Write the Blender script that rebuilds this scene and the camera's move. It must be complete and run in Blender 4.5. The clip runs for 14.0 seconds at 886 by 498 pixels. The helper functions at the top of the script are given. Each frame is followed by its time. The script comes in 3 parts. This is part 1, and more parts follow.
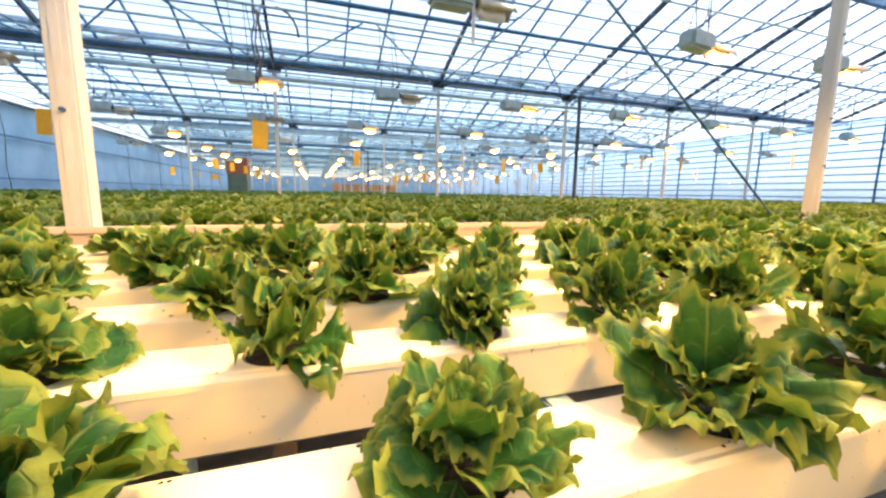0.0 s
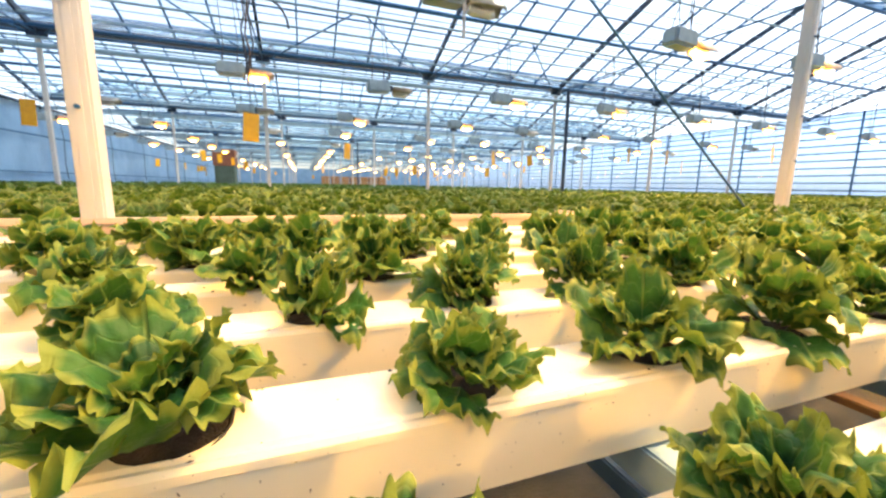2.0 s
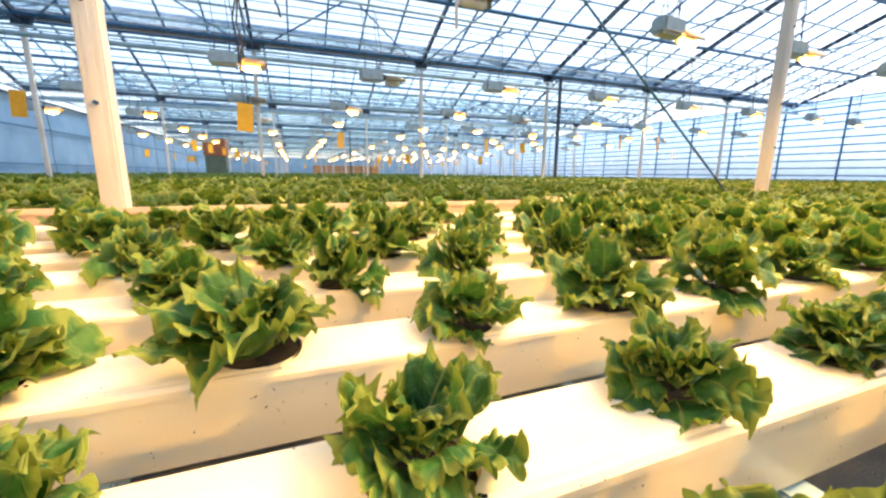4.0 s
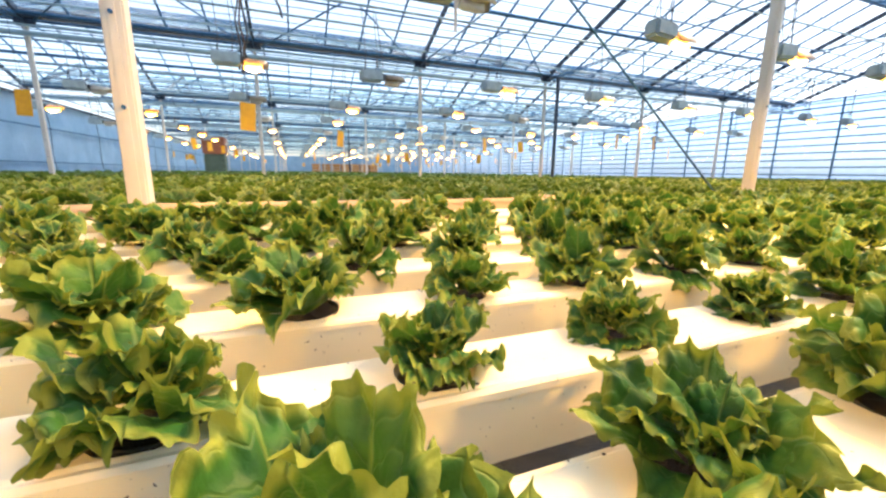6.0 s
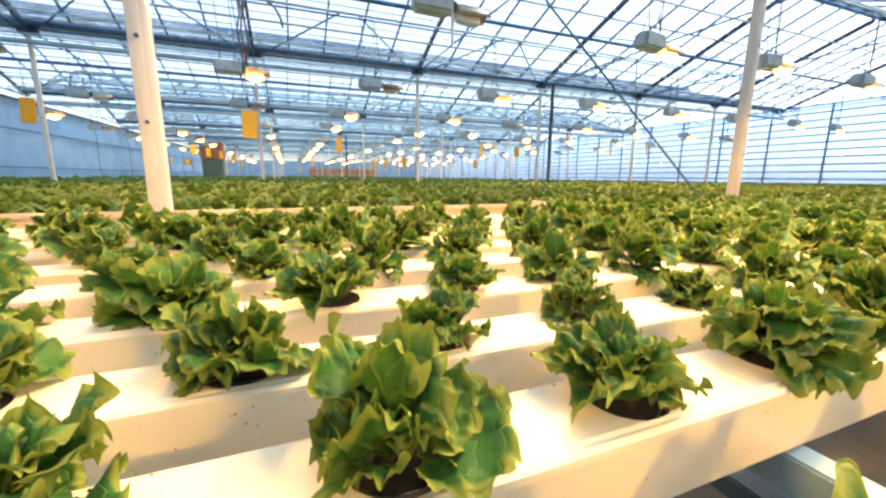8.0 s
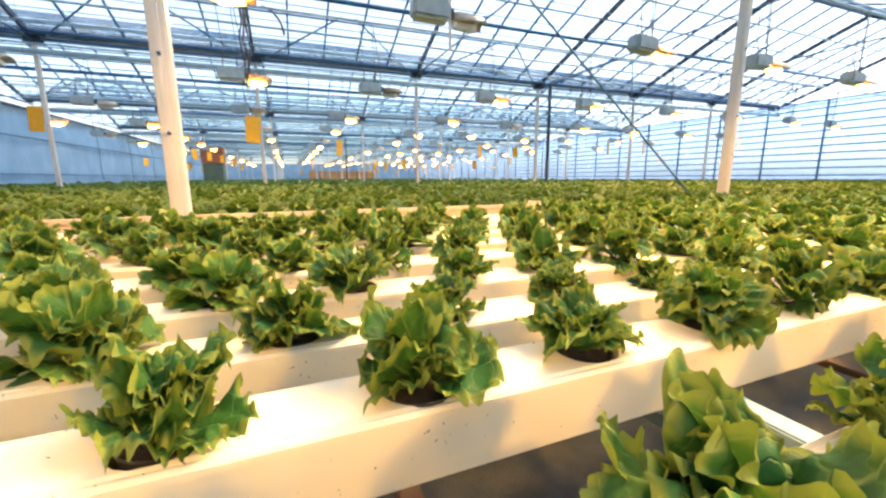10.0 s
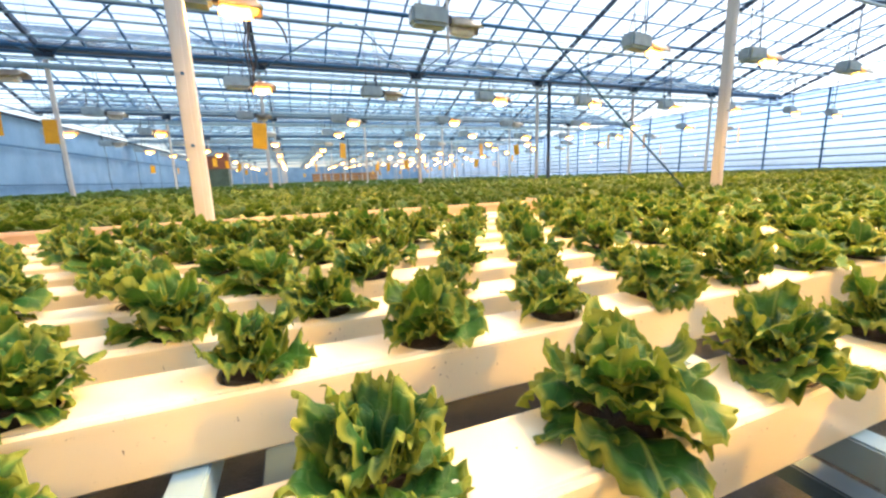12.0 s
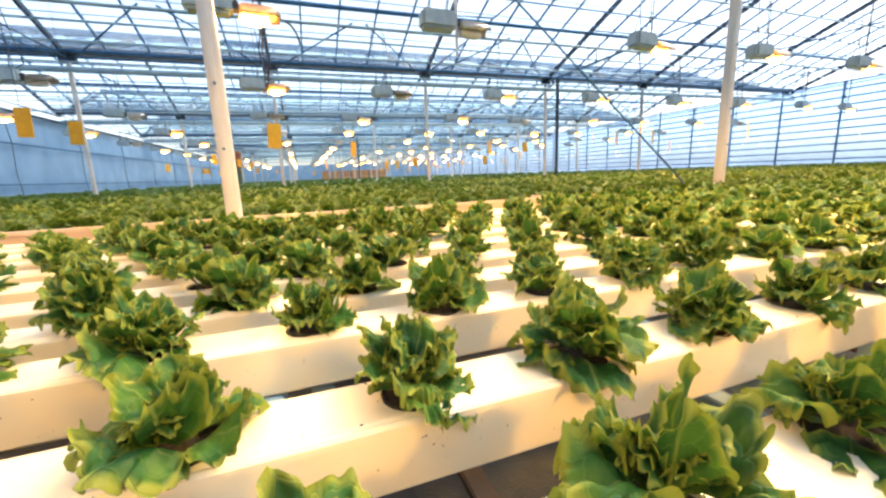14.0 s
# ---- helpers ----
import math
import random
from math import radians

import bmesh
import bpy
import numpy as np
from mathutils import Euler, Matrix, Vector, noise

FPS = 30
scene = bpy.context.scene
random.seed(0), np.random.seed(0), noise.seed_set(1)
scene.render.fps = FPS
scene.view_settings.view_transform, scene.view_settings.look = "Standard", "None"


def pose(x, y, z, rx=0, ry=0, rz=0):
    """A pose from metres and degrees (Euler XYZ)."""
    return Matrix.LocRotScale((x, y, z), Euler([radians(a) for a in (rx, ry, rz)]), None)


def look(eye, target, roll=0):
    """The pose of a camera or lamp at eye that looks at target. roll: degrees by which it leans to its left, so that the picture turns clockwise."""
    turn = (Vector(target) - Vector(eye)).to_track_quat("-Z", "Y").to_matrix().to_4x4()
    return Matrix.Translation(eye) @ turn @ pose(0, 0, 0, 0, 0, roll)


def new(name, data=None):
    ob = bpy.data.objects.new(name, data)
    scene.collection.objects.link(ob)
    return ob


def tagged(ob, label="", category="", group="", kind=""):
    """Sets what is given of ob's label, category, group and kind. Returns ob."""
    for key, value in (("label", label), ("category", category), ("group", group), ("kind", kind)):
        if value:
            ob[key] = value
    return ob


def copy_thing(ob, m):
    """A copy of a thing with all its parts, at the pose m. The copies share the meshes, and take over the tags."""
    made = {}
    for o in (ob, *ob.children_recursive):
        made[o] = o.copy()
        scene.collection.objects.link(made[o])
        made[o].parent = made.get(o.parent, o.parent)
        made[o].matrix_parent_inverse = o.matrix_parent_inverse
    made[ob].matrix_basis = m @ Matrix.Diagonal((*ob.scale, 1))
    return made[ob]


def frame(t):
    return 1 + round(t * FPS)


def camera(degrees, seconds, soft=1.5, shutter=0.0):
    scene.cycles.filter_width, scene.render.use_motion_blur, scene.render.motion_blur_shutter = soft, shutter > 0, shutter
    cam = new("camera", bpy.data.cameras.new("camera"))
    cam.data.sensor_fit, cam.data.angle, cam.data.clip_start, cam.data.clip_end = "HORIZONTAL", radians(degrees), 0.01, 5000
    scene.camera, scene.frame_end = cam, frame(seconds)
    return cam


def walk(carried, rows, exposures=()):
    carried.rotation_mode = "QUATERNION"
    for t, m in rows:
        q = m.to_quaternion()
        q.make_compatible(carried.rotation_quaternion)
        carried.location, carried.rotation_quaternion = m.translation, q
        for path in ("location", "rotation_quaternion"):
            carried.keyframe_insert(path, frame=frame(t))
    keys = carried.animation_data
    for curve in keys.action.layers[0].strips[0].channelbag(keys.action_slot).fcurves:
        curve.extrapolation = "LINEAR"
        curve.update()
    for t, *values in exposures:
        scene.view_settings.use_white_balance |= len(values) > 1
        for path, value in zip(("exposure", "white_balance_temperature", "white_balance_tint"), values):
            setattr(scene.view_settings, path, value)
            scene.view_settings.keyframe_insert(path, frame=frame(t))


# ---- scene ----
cam = camera(98.0, 14.0, soft=2.5)
SKY, SUN, LAMP, STOPS = 0.185, 1.1, 290.0, 1.21
PATH = [
    (0, (0.021, 0.013, 1.034), (0.648, 1.89, 0.746), 0.9),
    (0.5, (0.01, -0.01, 1.035), (0.645, 1.862, 0.731), 0.9),
    (1, (-0.003, -0.034, 1.034), (0.645, 1.833, 0.725), 0.9),
    (1.5, (-0.017, -0.061, 1.036), (0.645, 1.8, 0.724), 1.0),
    (2, (-0.03, -0.086, 1.037), (0.645, 1.769, 0.712), 1.0),
    (2.5, (-0.043, -0.115, 1.036), (0.641, 1.732, 0.685), 1.1),
    (3, (-0.057, -0.142, 1.036), (0.634, 1.698, 0.668), 0.9),
    (5.5, (-0.126, -0.278, 1.043), (0.579, 1.553, 0.654), 0.3),
    (6, (-0.139, -0.31, 1.042), (0.57, 1.519, 0.652), 0.6),
    (6.5, (-0.151, -0.34, 1.045), (0.568, 1.485, 0.655), 0.6),
    (7, (-0.162, -0.368, 1.047), (0.561, 1.457, 0.661), 0.6),
    (7.5, (-0.177, -0.396, 1.054), (0.547, 1.43, 0.677), 0.6),
    (8, (-0.192, -0.43, 1.062), (0.532, 1.398, 0.694), 0.5),
    (10.5, (-0.257, -0.577, 1.077), (0.464, 1.252, 0.713), -0.6),
    (11, (-0.269, -0.613, 1.082), (0.449, 1.218, 0.719), -1.0),
    (11.5, (-0.28, -0.654, 1.085), (0.43, 1.18, 0.721), -1.5),
    (12, (-0.294, -0.692, 1.087), (0.406, 1.144, 0.718), -1.9),
    (12.5, (-0.312, -0.728, 1.09), (0.372, 1.114, 0.715), -2.0),
    (13, (-0.329, -0.763, 1.092), (0.341, 1.083, 0.713), -2.0),
    (13.5, (-0.343, -0.8, 1.096), (0.322, 1.048, 0.714), -2.0),
    (14, (-0.355, -0.839, 1.101), (0.302, 1.011, 0.718), -2.2),
]
walk(cam, [(t, look(eye, target, roll)) for t, eye, target, roll in PATH], [(0.0, STOPS), (14.0, STOPS)])

# ---- world and large lights ----
world = bpy.data.worlds.new("overcast_sky")
scene.world = world
world.use_nodes = True
wn = world.node_tree.nodes
sky = wn.new("ShaderNodeTexSky")
sky.sky_type, sky.sun_disc = "NISHITA", False
sky.sun_elevation, sky.sun_rotation = radians(55), radians(95)
sky.dust_density, sky.air_density = 2.5, 1.0
wn["Background"].inputs["Strength"].default_value = SKY
veil = wn.new("ShaderNodeHueSaturation")
veil.inputs["Saturation"].default_value = 0.70
world.node_tree.links.new(sky.outputs[0], veil.inputs["Color"])
world.node_tree.links.new(veil.outputs[0], wn["Background"].inputs[0])
sun = new("sun", bpy.data.lights.new("sun", "SUN"))
sun.data.energy, sun.data.angle, sun.data.color = SUN, radians(20), (1.0, 0.96, 0.9)
sun.matrix_basis = look((17, -1.5, 24), (0, 0, 0))


# ---- materials ----
def material(name):
    m = bpy.data.materials.new(name)
    m.use_nodes = True
    nt = m.node_tree
    return m, nt, nt.nodes["Principled BSDF"], nt.links.new


def ramp(nt, source, stops):
    r = nt.nodes.new("ShaderNodeValToRGB")
    while len(r.color_ramp.elements) < len(stops):
        r.color_ramp.elements.new(0.5)
    for e, (p, c) in zip(r.color_ramp.elements, stops):
        e.position, e.color = p, (*c, 1)
    nt.links.new(source, r.inputs[0])
    return r.outputs[0]


def noise_at(nt, scale, detail=4.0, where="Object", stretch=(1, 1, 1)):
    tc, mp, n = (nt.nodes.new(k) for k in ("ShaderNodeTexCoord", "ShaderNodeMapping", "ShaderNodeTexNoise"))
    mp.inputs["Scale"].default_value = stretch
    n.inputs["Scale"].default_value, n.inputs["Detail"].default_value = scale, detail
    nt.links.new(tc.outputs[where], mp.inputs[0])
    nt.links.new(mp.outputs[0], n.inputs["Vector"])
    return n.outputs["Fac"]


def mix(nt, fac, a, b, mode="MIX"):
    m = nt.nodes.new("ShaderNodeMix")
    m.data_type, m.blend_type = "RGBA", mode
    for sock, v in ((m.inputs[0], fac), (m.inputs[6], a), (m.inputs[7], b)):
        if isinstance(v, (int, float)):
            sock.default_value = v
        elif isinstance(v, tuple):
            sock.default_value = (*v, 1)
        else:
            nt.links.new(v, sock)
    return m.outputs[2]


def bump(nt, bsdf, height, strength, distance):
    b = nt.nodes.new("ShaderNodeBump")
    b.inputs["Strength"].default_value, b.inputs["Distance"].default_value = strength, distance
    nt.links.new(height, b.inputs["Height"])
    nt.links.new(b.outputs[0], bsdf.inputs["Normal"])


def plain(name, dark, light, rough, scale, metal=0.0, relief=0.15, depth=0.002, stretch=(1, 1, 1)):
    """A surface of two near colours with stains and fine grain."""
    m, nt, p, link = material(name)
    big, fine = noise_at(nt, scale, 5, stretch=stretch), noise_at(nt, scale * 9, 3, stretch=stretch)
    col = ramp(nt, big, ((0.3, dark), (0.7, light)))
    col = mix(nt, ramp(nt, fine, ((0.35, (0.0, 0.0, 0.0)), (0.75, (0.25, 0.25, 0.25)))), col, dark)
    link(col, p.inputs["Base Color"])
    p.inputs["Roughness"].default_value, p.inputs["Metallic"].default_value = rough, metal
    bump(nt, p, fine, relief, depth)
    return m


def lamp_tinted_plastic():
    m, nt, p, link = material("lamp_tinted_plastic")
    stain = noise_at(nt, 9, 6, stretch=(0.5, 1, 1))
    speck = noise_at(nt, 170, 2)
    # white plastic, with the sodium lamps' warm cast put into the cream base colour
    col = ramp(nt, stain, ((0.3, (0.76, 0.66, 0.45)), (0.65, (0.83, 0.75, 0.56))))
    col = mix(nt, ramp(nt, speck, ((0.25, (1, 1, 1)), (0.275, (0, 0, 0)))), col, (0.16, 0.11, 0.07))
    link(col, p.inputs["Base Color"])
    p.inputs["Roughness"].default_value = 0.33
    bump(nt, p, noise_at(nt, 30, 3), 0.06, 0.002)
    return m


def leaf_material(name, deep, mid, pale, edge):
    m, nt, p, link = material(name)
    uv = nt.nodes.new("ShaderNodeUVMap")
    sep = nt.nodes.new("ShaderNodeSeparateXYZ")
    link(uv.outputs[0], sep.inputs[0])

    def calc(op, a, b=0.0):
        n = nt.nodes.new("ShaderNodeMath")
        n.operation = op
        for s, v in zip(n.inputs, (a, b)):
            if isinstance(v, (int, float)):
                s.default_value = v
            else:
                link(v, s)
        return n.outputs[0]
    across = calc("ABSOLUTE", calc("SUBTRACT", sep.outputs[0], 0.5))
    along = sep.outputs[1]
    info = nt.nodes.new("ShaderNodeObjectInfo")
    blot = noise_at(nt, 30, 6)
    col = ramp(nt, calc("ADD", blot, calc("MULTIPLY", calc("SUBTRACT", info.outputs["Random"], 0.5), 0.25)),
               ((0.30, deep), (0.52, mid), (0.74, pale)))
    # paler leaf margin, with the lamps' warm highlight painted into the edge colour
    rim = ramp(nt, calc("ADD", across, calc("MULTIPLY", blot, 0.12)), ((0.45, (0, 0, 0)), (0.58, (0.7, 0.7, 0.7))))
    col = mix(nt, rim, col, edge)
    tip = ramp(nt, calc("ADD", along, calc("MULTIPLY", blot, 0.12)), ((0.90, (0, 0, 0)), (1.06, (0.85, 0.85, 0.85))))
    col = mix(nt, tip, col, edge)
    side = calc("ABSOLUTE", calc("SUBTRACT", calc("FRACT", calc("MULTIPLY", calc("SUBTRACT", along, calc("MULTIPLY", across, 0.7)), 4.5)), 0.5))
    vein = ramp(nt, side, ((0.0, (0.30, 0.30, 0.30)), (0.09, (0, 0, 0))))
    rib = ramp(nt, calc("MULTIPLY", across, calc("ADD", along, 0.1)), ((0.006, (0.8, 0.8, 0.8)), (0.02, (0, 0, 0))))
    veins = mix(nt, 1.0, vein, rib, "LIGHTEN")
    col = mix(nt, mix(nt, 0.35, veins, (0, 0, 0)), col, (0.20, 0.27, 0.07))
    link(col, p.inputs["Base Color"])
    p.inputs["Roughness"].default_value = 0.5
    p.inputs["Specular IOR Level"].default_value = 0.22
    bump(nt, p, mix(nt, 0.5, noise_at(nt, 120, 3), veins), 0.7, 0.006)
    tr = nt.nodes.new("ShaderNodeBsdfTranslucent")
    link(mix(nt, 0.35, col, (0.14, 0.27, 0.02)), tr.inputs[0])
    ms = nt.nodes.new("ShaderNodeMixShader")
    ms.inputs[0].default_value = 0.22
    link(p.outputs[0], ms.inputs[1])
    link(tr.outputs[0], ms.inputs[2])
    link(ms.outputs[0], nt.nodes["Material Output"].inputs[0])
    return m


def pane_material(name, clear, tint):
    """Greenhouse glass: mostly clear, a film of whitewash that scatters, faint gloss."""
    m, nt, p, link = material(name)
    film = ramp(nt, noise_at(nt, 0.6, 5), ((0.3, (clear - 0.12,) * 3), (0.7, (clear + 0.08,) * 3)))
    t, d, g = (nt.nodes.new(k) for k in ("ShaderNodeBsdfTransparent", "ShaderNodeBsdfTranslucent", "ShaderNodeBsdfGlossy"))
    t.inputs[0].default_value = d.inputs[0].default_value = (*tint, 1)
    g.inputs["Roughness"].default_value = 0.08
    a, b = nt.nodes.new("ShaderNodeMixShader"), nt.nodes.new("ShaderNodeMixShader")
    link(film, a.inputs[0])
    link(d.outputs[0], a.inputs[1])
    link(t.outputs[0], a.inputs[2])
    b.inputs[0].default_value = 0.04
    link(a.outputs[0], b.inputs[1])
    link(g.outputs[0], b.inputs[2])
    link(b.outputs[0], nt.nodes["Material Output"].inputs[0])
    return m


def glow(name, colour, strength):
    m, nt, p, link = material(name)
    p.inputs["Emission Color"].default_value = (*colour, 1)
    p.inputs["Emission Strength"].default_value = strength
    p.inputs["Base Color"].default_value = (*colour, 1)
    return m


PLASTIC = lamp_tinted_plastic()
LEAF = leaf_material("lettuce_leaf", (0.008, 0.050, 0.014), (0.026, 0.106, 0.020), (0.078, 0.164, 0.025), (0.205, 0.245, 0.040))
FIELD = leaf_material("field_leaf", (0.010, 0.042, 0.008), (0.026, 0.082, 0.012), (0.058, 0.120, 0.018), (0.12, 0.16, 0.030))
SOIL = plain("soil", (0.006, 0.004, 0.003), (0.022, 0.014, 0.010), 0.95, 60, relief=0.9, depth=0.01)
POT = plain("black_pot", (0.012, 0.011, 0.010), (0.03, 0.027, 0.024), 0.5, 40)
POST = plain("white_post_paint", (0.50, 0.47, 0.43), (0.68, 0.66, 0.62), 0.45, 5, relief=0.1, stretch=(1, 1, 0.3))
# frame steel in deep blue tones, the same near and far
STEEL = plain("blue_steel", (0.025, 0.095, 0.19), (0.06, 0.18, 0.34), 0.42, 6, metal=0.5)
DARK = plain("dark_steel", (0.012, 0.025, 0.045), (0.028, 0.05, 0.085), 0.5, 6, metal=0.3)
PALE = plain("pale_pipe_paint", (0.25, 0.38, 0.46), (0.38, 0.52, 0.60), 0.4, 5)
CONCRETE = plain("dark_littered_concrete", (0.005, 0.012, 0.022), (0.040, 0.042, 0.044), 0.5, 11, relief=0.6, depth=0.01)
BLUEGREY = plain("blue_grey_paint", (0.06, 0.11, 0.16), (0.12, 0.18, 0.24), 0.45, 5, stretch=(1, 0.3, 1))
EARTH = plain("outside_ground", (0.20, 0.21, 0.20), (0.38, 0.38, 0.36), 0.9, 0.2)
RUST = plain("brown_board", (0.05, 0.028, 0.016), (0.13, 0.075, 0.04), 0.7, 7, stretch=(1, 0.2, 1))
# brown crates; the orange lamplight at the far end is put into this colour
CRATE = plain("lamplit_crate_wood", (0.26, 0.12, 0.04), (0.42, 0.22, 0.08), 0.7, 3, stretch=(0.2, 1, 1))
SHEET = plain("plastic_sheet", (0.21, 0.36, 0.52), (0.33, 0.50, 0.66), 0.4, 1.1, relief=0.5, depth=0.03)
BEIGE = plain("beige_trough_plastic", (0.46, 0.34, 0.26), (0.60, 0.46, 0.37), 0.5, 6, stretch=(0.3, 1, 1))
CARD = plain("sticky_card", (0.68, 0.32, 0.005), (0.80, 0.40, 0.008), 0.35, 14)
CASE = plain("lamp_case_paint", (0.22, 0.29, 0.33), (0.33, 0.41, 0.45), 0.45, 8)
HOOD = plain("reflector_aluminium", (0.50, 0.44, 0.36), (0.70, 0.64, 0.54), 0.28, 12, metal=0.9)
CABLE = plain("black_cable", (0.02, 0.022, 0.028), (0.045, 0.05, 0.06), 0.55, 20)
GLASS = pane_material("roof_glass", 0.90, (0.90, 0.97, 1.0))
SIDEGLASS = pane_material("side_glass", 0.86, (0.68, 0.80, 0.95))
FARGLASS = pane_material("far_roof_glass", 0.90, (0.86, 0.96, 1.0))
BULB = glow("sodium_bulb", (1.0, 0.40, 0.04), 14.0)
ARC = glow("sodium_arc", (1.0, 0.66, 0.30), 45.0)
DIM = plain("unlit_bulb_glass", (0.6, 0.6, 0.58), (0.8, 0.8, 0.78), 0.2, 10)
GREEN = plain("green_paint", (0.03, 0.06, 0.045), (0.06, 0.10, 0.08), 0.5, 4)
BRICKRED = plain("rust_red_paint", (0.16, 0.05, 0.025), (0.26, 0.09, 0.04), 0.6, 4)


# ---- mesh helpers ----
def obj(name, bm, mat, parent=None, smooth=False):
    me = bpy.data.meshes.new(name)
    if smooth:
        for f in bm.faces:
            f.smooth = True
    bm.to_mesh(me)
    bm.free()
    me.materials.append(mat)
    ob = new(name, me)
    ob.parent = parent
    return ob


def part(name, bm, mat, parent, label="", smooth=False):
    ob = obj(name, bm, mat, parent, smooth)
    return tagged(ob, label) if label else ob


def box(bm, x0, x1, y0, y1, z0, z1, bevel=0.0):
    r = bmesh.ops.create_cube(bm, size=1, matrix=Matrix.LocRotScale(((x0 + x1) / 2, (y0 + y1) / 2, (z0 + z1) / 2), None, (x1 - x0, y1 - y0, z1 - z0)))
    if bevel:
        edges = list({e for v in r["verts"] for e in v.link_edges})
        bmesh.ops.bevel(bm, geom=edges, offset=bevel, segments=2, affect="EDGES")
    return bm


def boxed(*a, bevel=0.0):
    return box(bmesh.new(), *a, bevel=bevel)


def tube(bm, points, r, sides=8):
    """A round bar along a line of points."""
    pts = [Vector(p) for p in points]
    rings = []
    for i, p in enumerate(pts):
        d = (pts[min(i + 1, len(pts) - 1)] - pts[max(i - 1, 0)]).normalized()
        a = d.orthogonal().normalized() if not rings else (axis - d * axis.dot(d)).normalized()
        axis, b = a, d.cross(a)
        rings.append([bm.verts.new(p + (a * math.cos(k * math.tau / sides) + b * math.sin(k * math.tau / sides)) * r) for k in range(sides)])
    for lo, hi in zip(rings, rings[1:]):
        for k in range(sides):
            bm.faces.new((lo[k], lo[(k + 1) % sides], hi[(k + 1) % sides], hi[k])).smooth = True
    bm.faces.new(rings[0][::-1])
    bm.faces.new(rings[-1])
    return bm


def bar(points, r, sides=8):
    return tube(bmesh.new(), points, r, sides)


def setting(name, bm, mat, label, category):
    return tagged(obj(name, bm, mat), label, category, kind="structure")


def empty(name, label, category, group="", kind=""):
    return tagged(new(name), label, category, group, kind)


# ---- the greenhouse: ground, walls, posts, roof ----
LEFT, RIGHT, SPAN, EAVE, PITCH = -9.05, 19.7, 8.6, 4.05, 0.38
ROWS_Y = [1.87 + SPAN * k for k in range(-1, 8)]          # post rows under the roof gutters
COLS_X = [-0.79 + 4.1 * k for k in range(-2, 6)]          # posts along a row
FRONT, BACK = ROWS_Y[0], ROWS_Y[-1]

bm = bmesh.new()
bmesh.ops.create_grid(bm, x_segments=40, y_segments=40, size=1500)
ground = setting("ground", bm, EARTH, "pale bare ground outside the greenhouse", "ground")
ground.location.z = -0.05
setting("floor", boxed(LEFT, RIGHT, FRONT, BACK, -0.049, 0.0), CONCRETE, "dark concrete floor under the growing gutters", "floor")


def sheet_wall():
    """Left wall of hung plastic film with folds."""
    n, rows = 420, 10
    bm = bmesh.new()
    grid = []
    for i in range(n + 1):
        y = FRONT + (BACK - FRONT) * i / n
        grid.append([bm.verts.new((LEFT + 0.06 * noise.noise((y * 0.8, j * 0.25, 3)) + 0.025 * noise.noise((y * 3.1, j * 0.3, 7)), y, 3.6 * j / rows)) for j in range(rows + 1)])
    for a, b in zip(grid, grid[1:]):
        for j in range(rows):
            bm.faces.new((a[j], b[j], b[j + 1], a[j + 1])).smooth = True
    bmesh.ops.solidify(bm, geom=bm.faces[:], thickness=0.004)
    return bm


wall_west = setting("wall_west", sheet_wall(), SHEET, "pale blue plastic film wall with hanging folds", "wall")
part("rail", boxed(LEFT + 0.08, LEFT + 0.14, FRONT, BACK, 3.58, 3.66), DARK, wall_west)
part("rail", boxed(LEFT + 0.08, LEFT + 0.13, FRONT, BACK, 2.55, 2.6), STEEL, wall_west)
part("rail", boxed(LEFT + 0.08, LEFT + 0.13, FRONT, BACK, 1.25, 1.29), STEEL, wall_west)
for k in range(14):
    y = 3.0 + 4.2 * k
    part("cable", bar([(LEFT + 0.16, y, 3.5), (LEFT + 0.17, y + 0.15, 2.6), (LEFT + 0.16, y + 0.05, 1.6), (LEFT + 0.18, y + 0.2, 0.3)], 0.012, 6), CABLE, wall_west)

wall_east = setting("wall_east", boxed(RIGHT, RIGHT + 0.012, FRONT, BACK, 0.0, EAVE), SIDEGLASS, "glass side wall with close horizontal rails", "wall")
wall_east.visible_shadow = False
for k in range(13):
    z = 0.5 + 0.29 * k
    part("rail", boxed(RIGHT - 0.06, RIGHT - 0.004, FRONT, BACK, z, z + 0.050), STEEL, wall_east)
for k in range(34):
    y = FRONT + 1.0 + 2.05 * k
    part("mullion", boxed(RIGHT - 0.1, RIGHT - 0.052, y - 0.03, y + 0.03, 0.0, EAVE), STEEL, wall_east)

for name, y in (("wall_north", BACK), ("wall_south", FRONT - 0.1)):
    setting(name, boxed(LEFT - 0.1, RIGHT + 0.1, y, y + 0.1, 0.0, 3.2), SHEET, "pale end wall of the greenhouse", "wall")


def post_thing(x, y):
    post = empty("post", "white painted square steel post rising through the lettuce", "post", "posts of the greenhouse")
    post.location = (x, y, 0)
    bm = boxed(-0.038, 0.038, -0.038, 0.038, 0.0, EAVE - 0.25, bevel=0.007)
    for side in (-1, 1):
        box(bm, -0.012, 0.012, min(side * 0.039, side * 0.043), max(side * 0.039, side * 0.043), 0.2, EAVE - 0.3)
    part("shaft", bm, POST, post)
    part("base_plate", boxed(-0.1, 0.1, -0.1, 0.1, 0.0, 0.012), STEEL, post)
    cap = boxed(-0.16, 0.16, -0.06, 0.06, EAVE - 0.25, EAVE - 0.1, bevel=0.02)
    part("head", cap, DARK, post)
    for z in (1.28, 1.62, 2.2):
        part("bolt", bar([(0.0, -0.043, z), (0.0, -0.056, z)], 0.008, 8), STEEL, post)
    return post


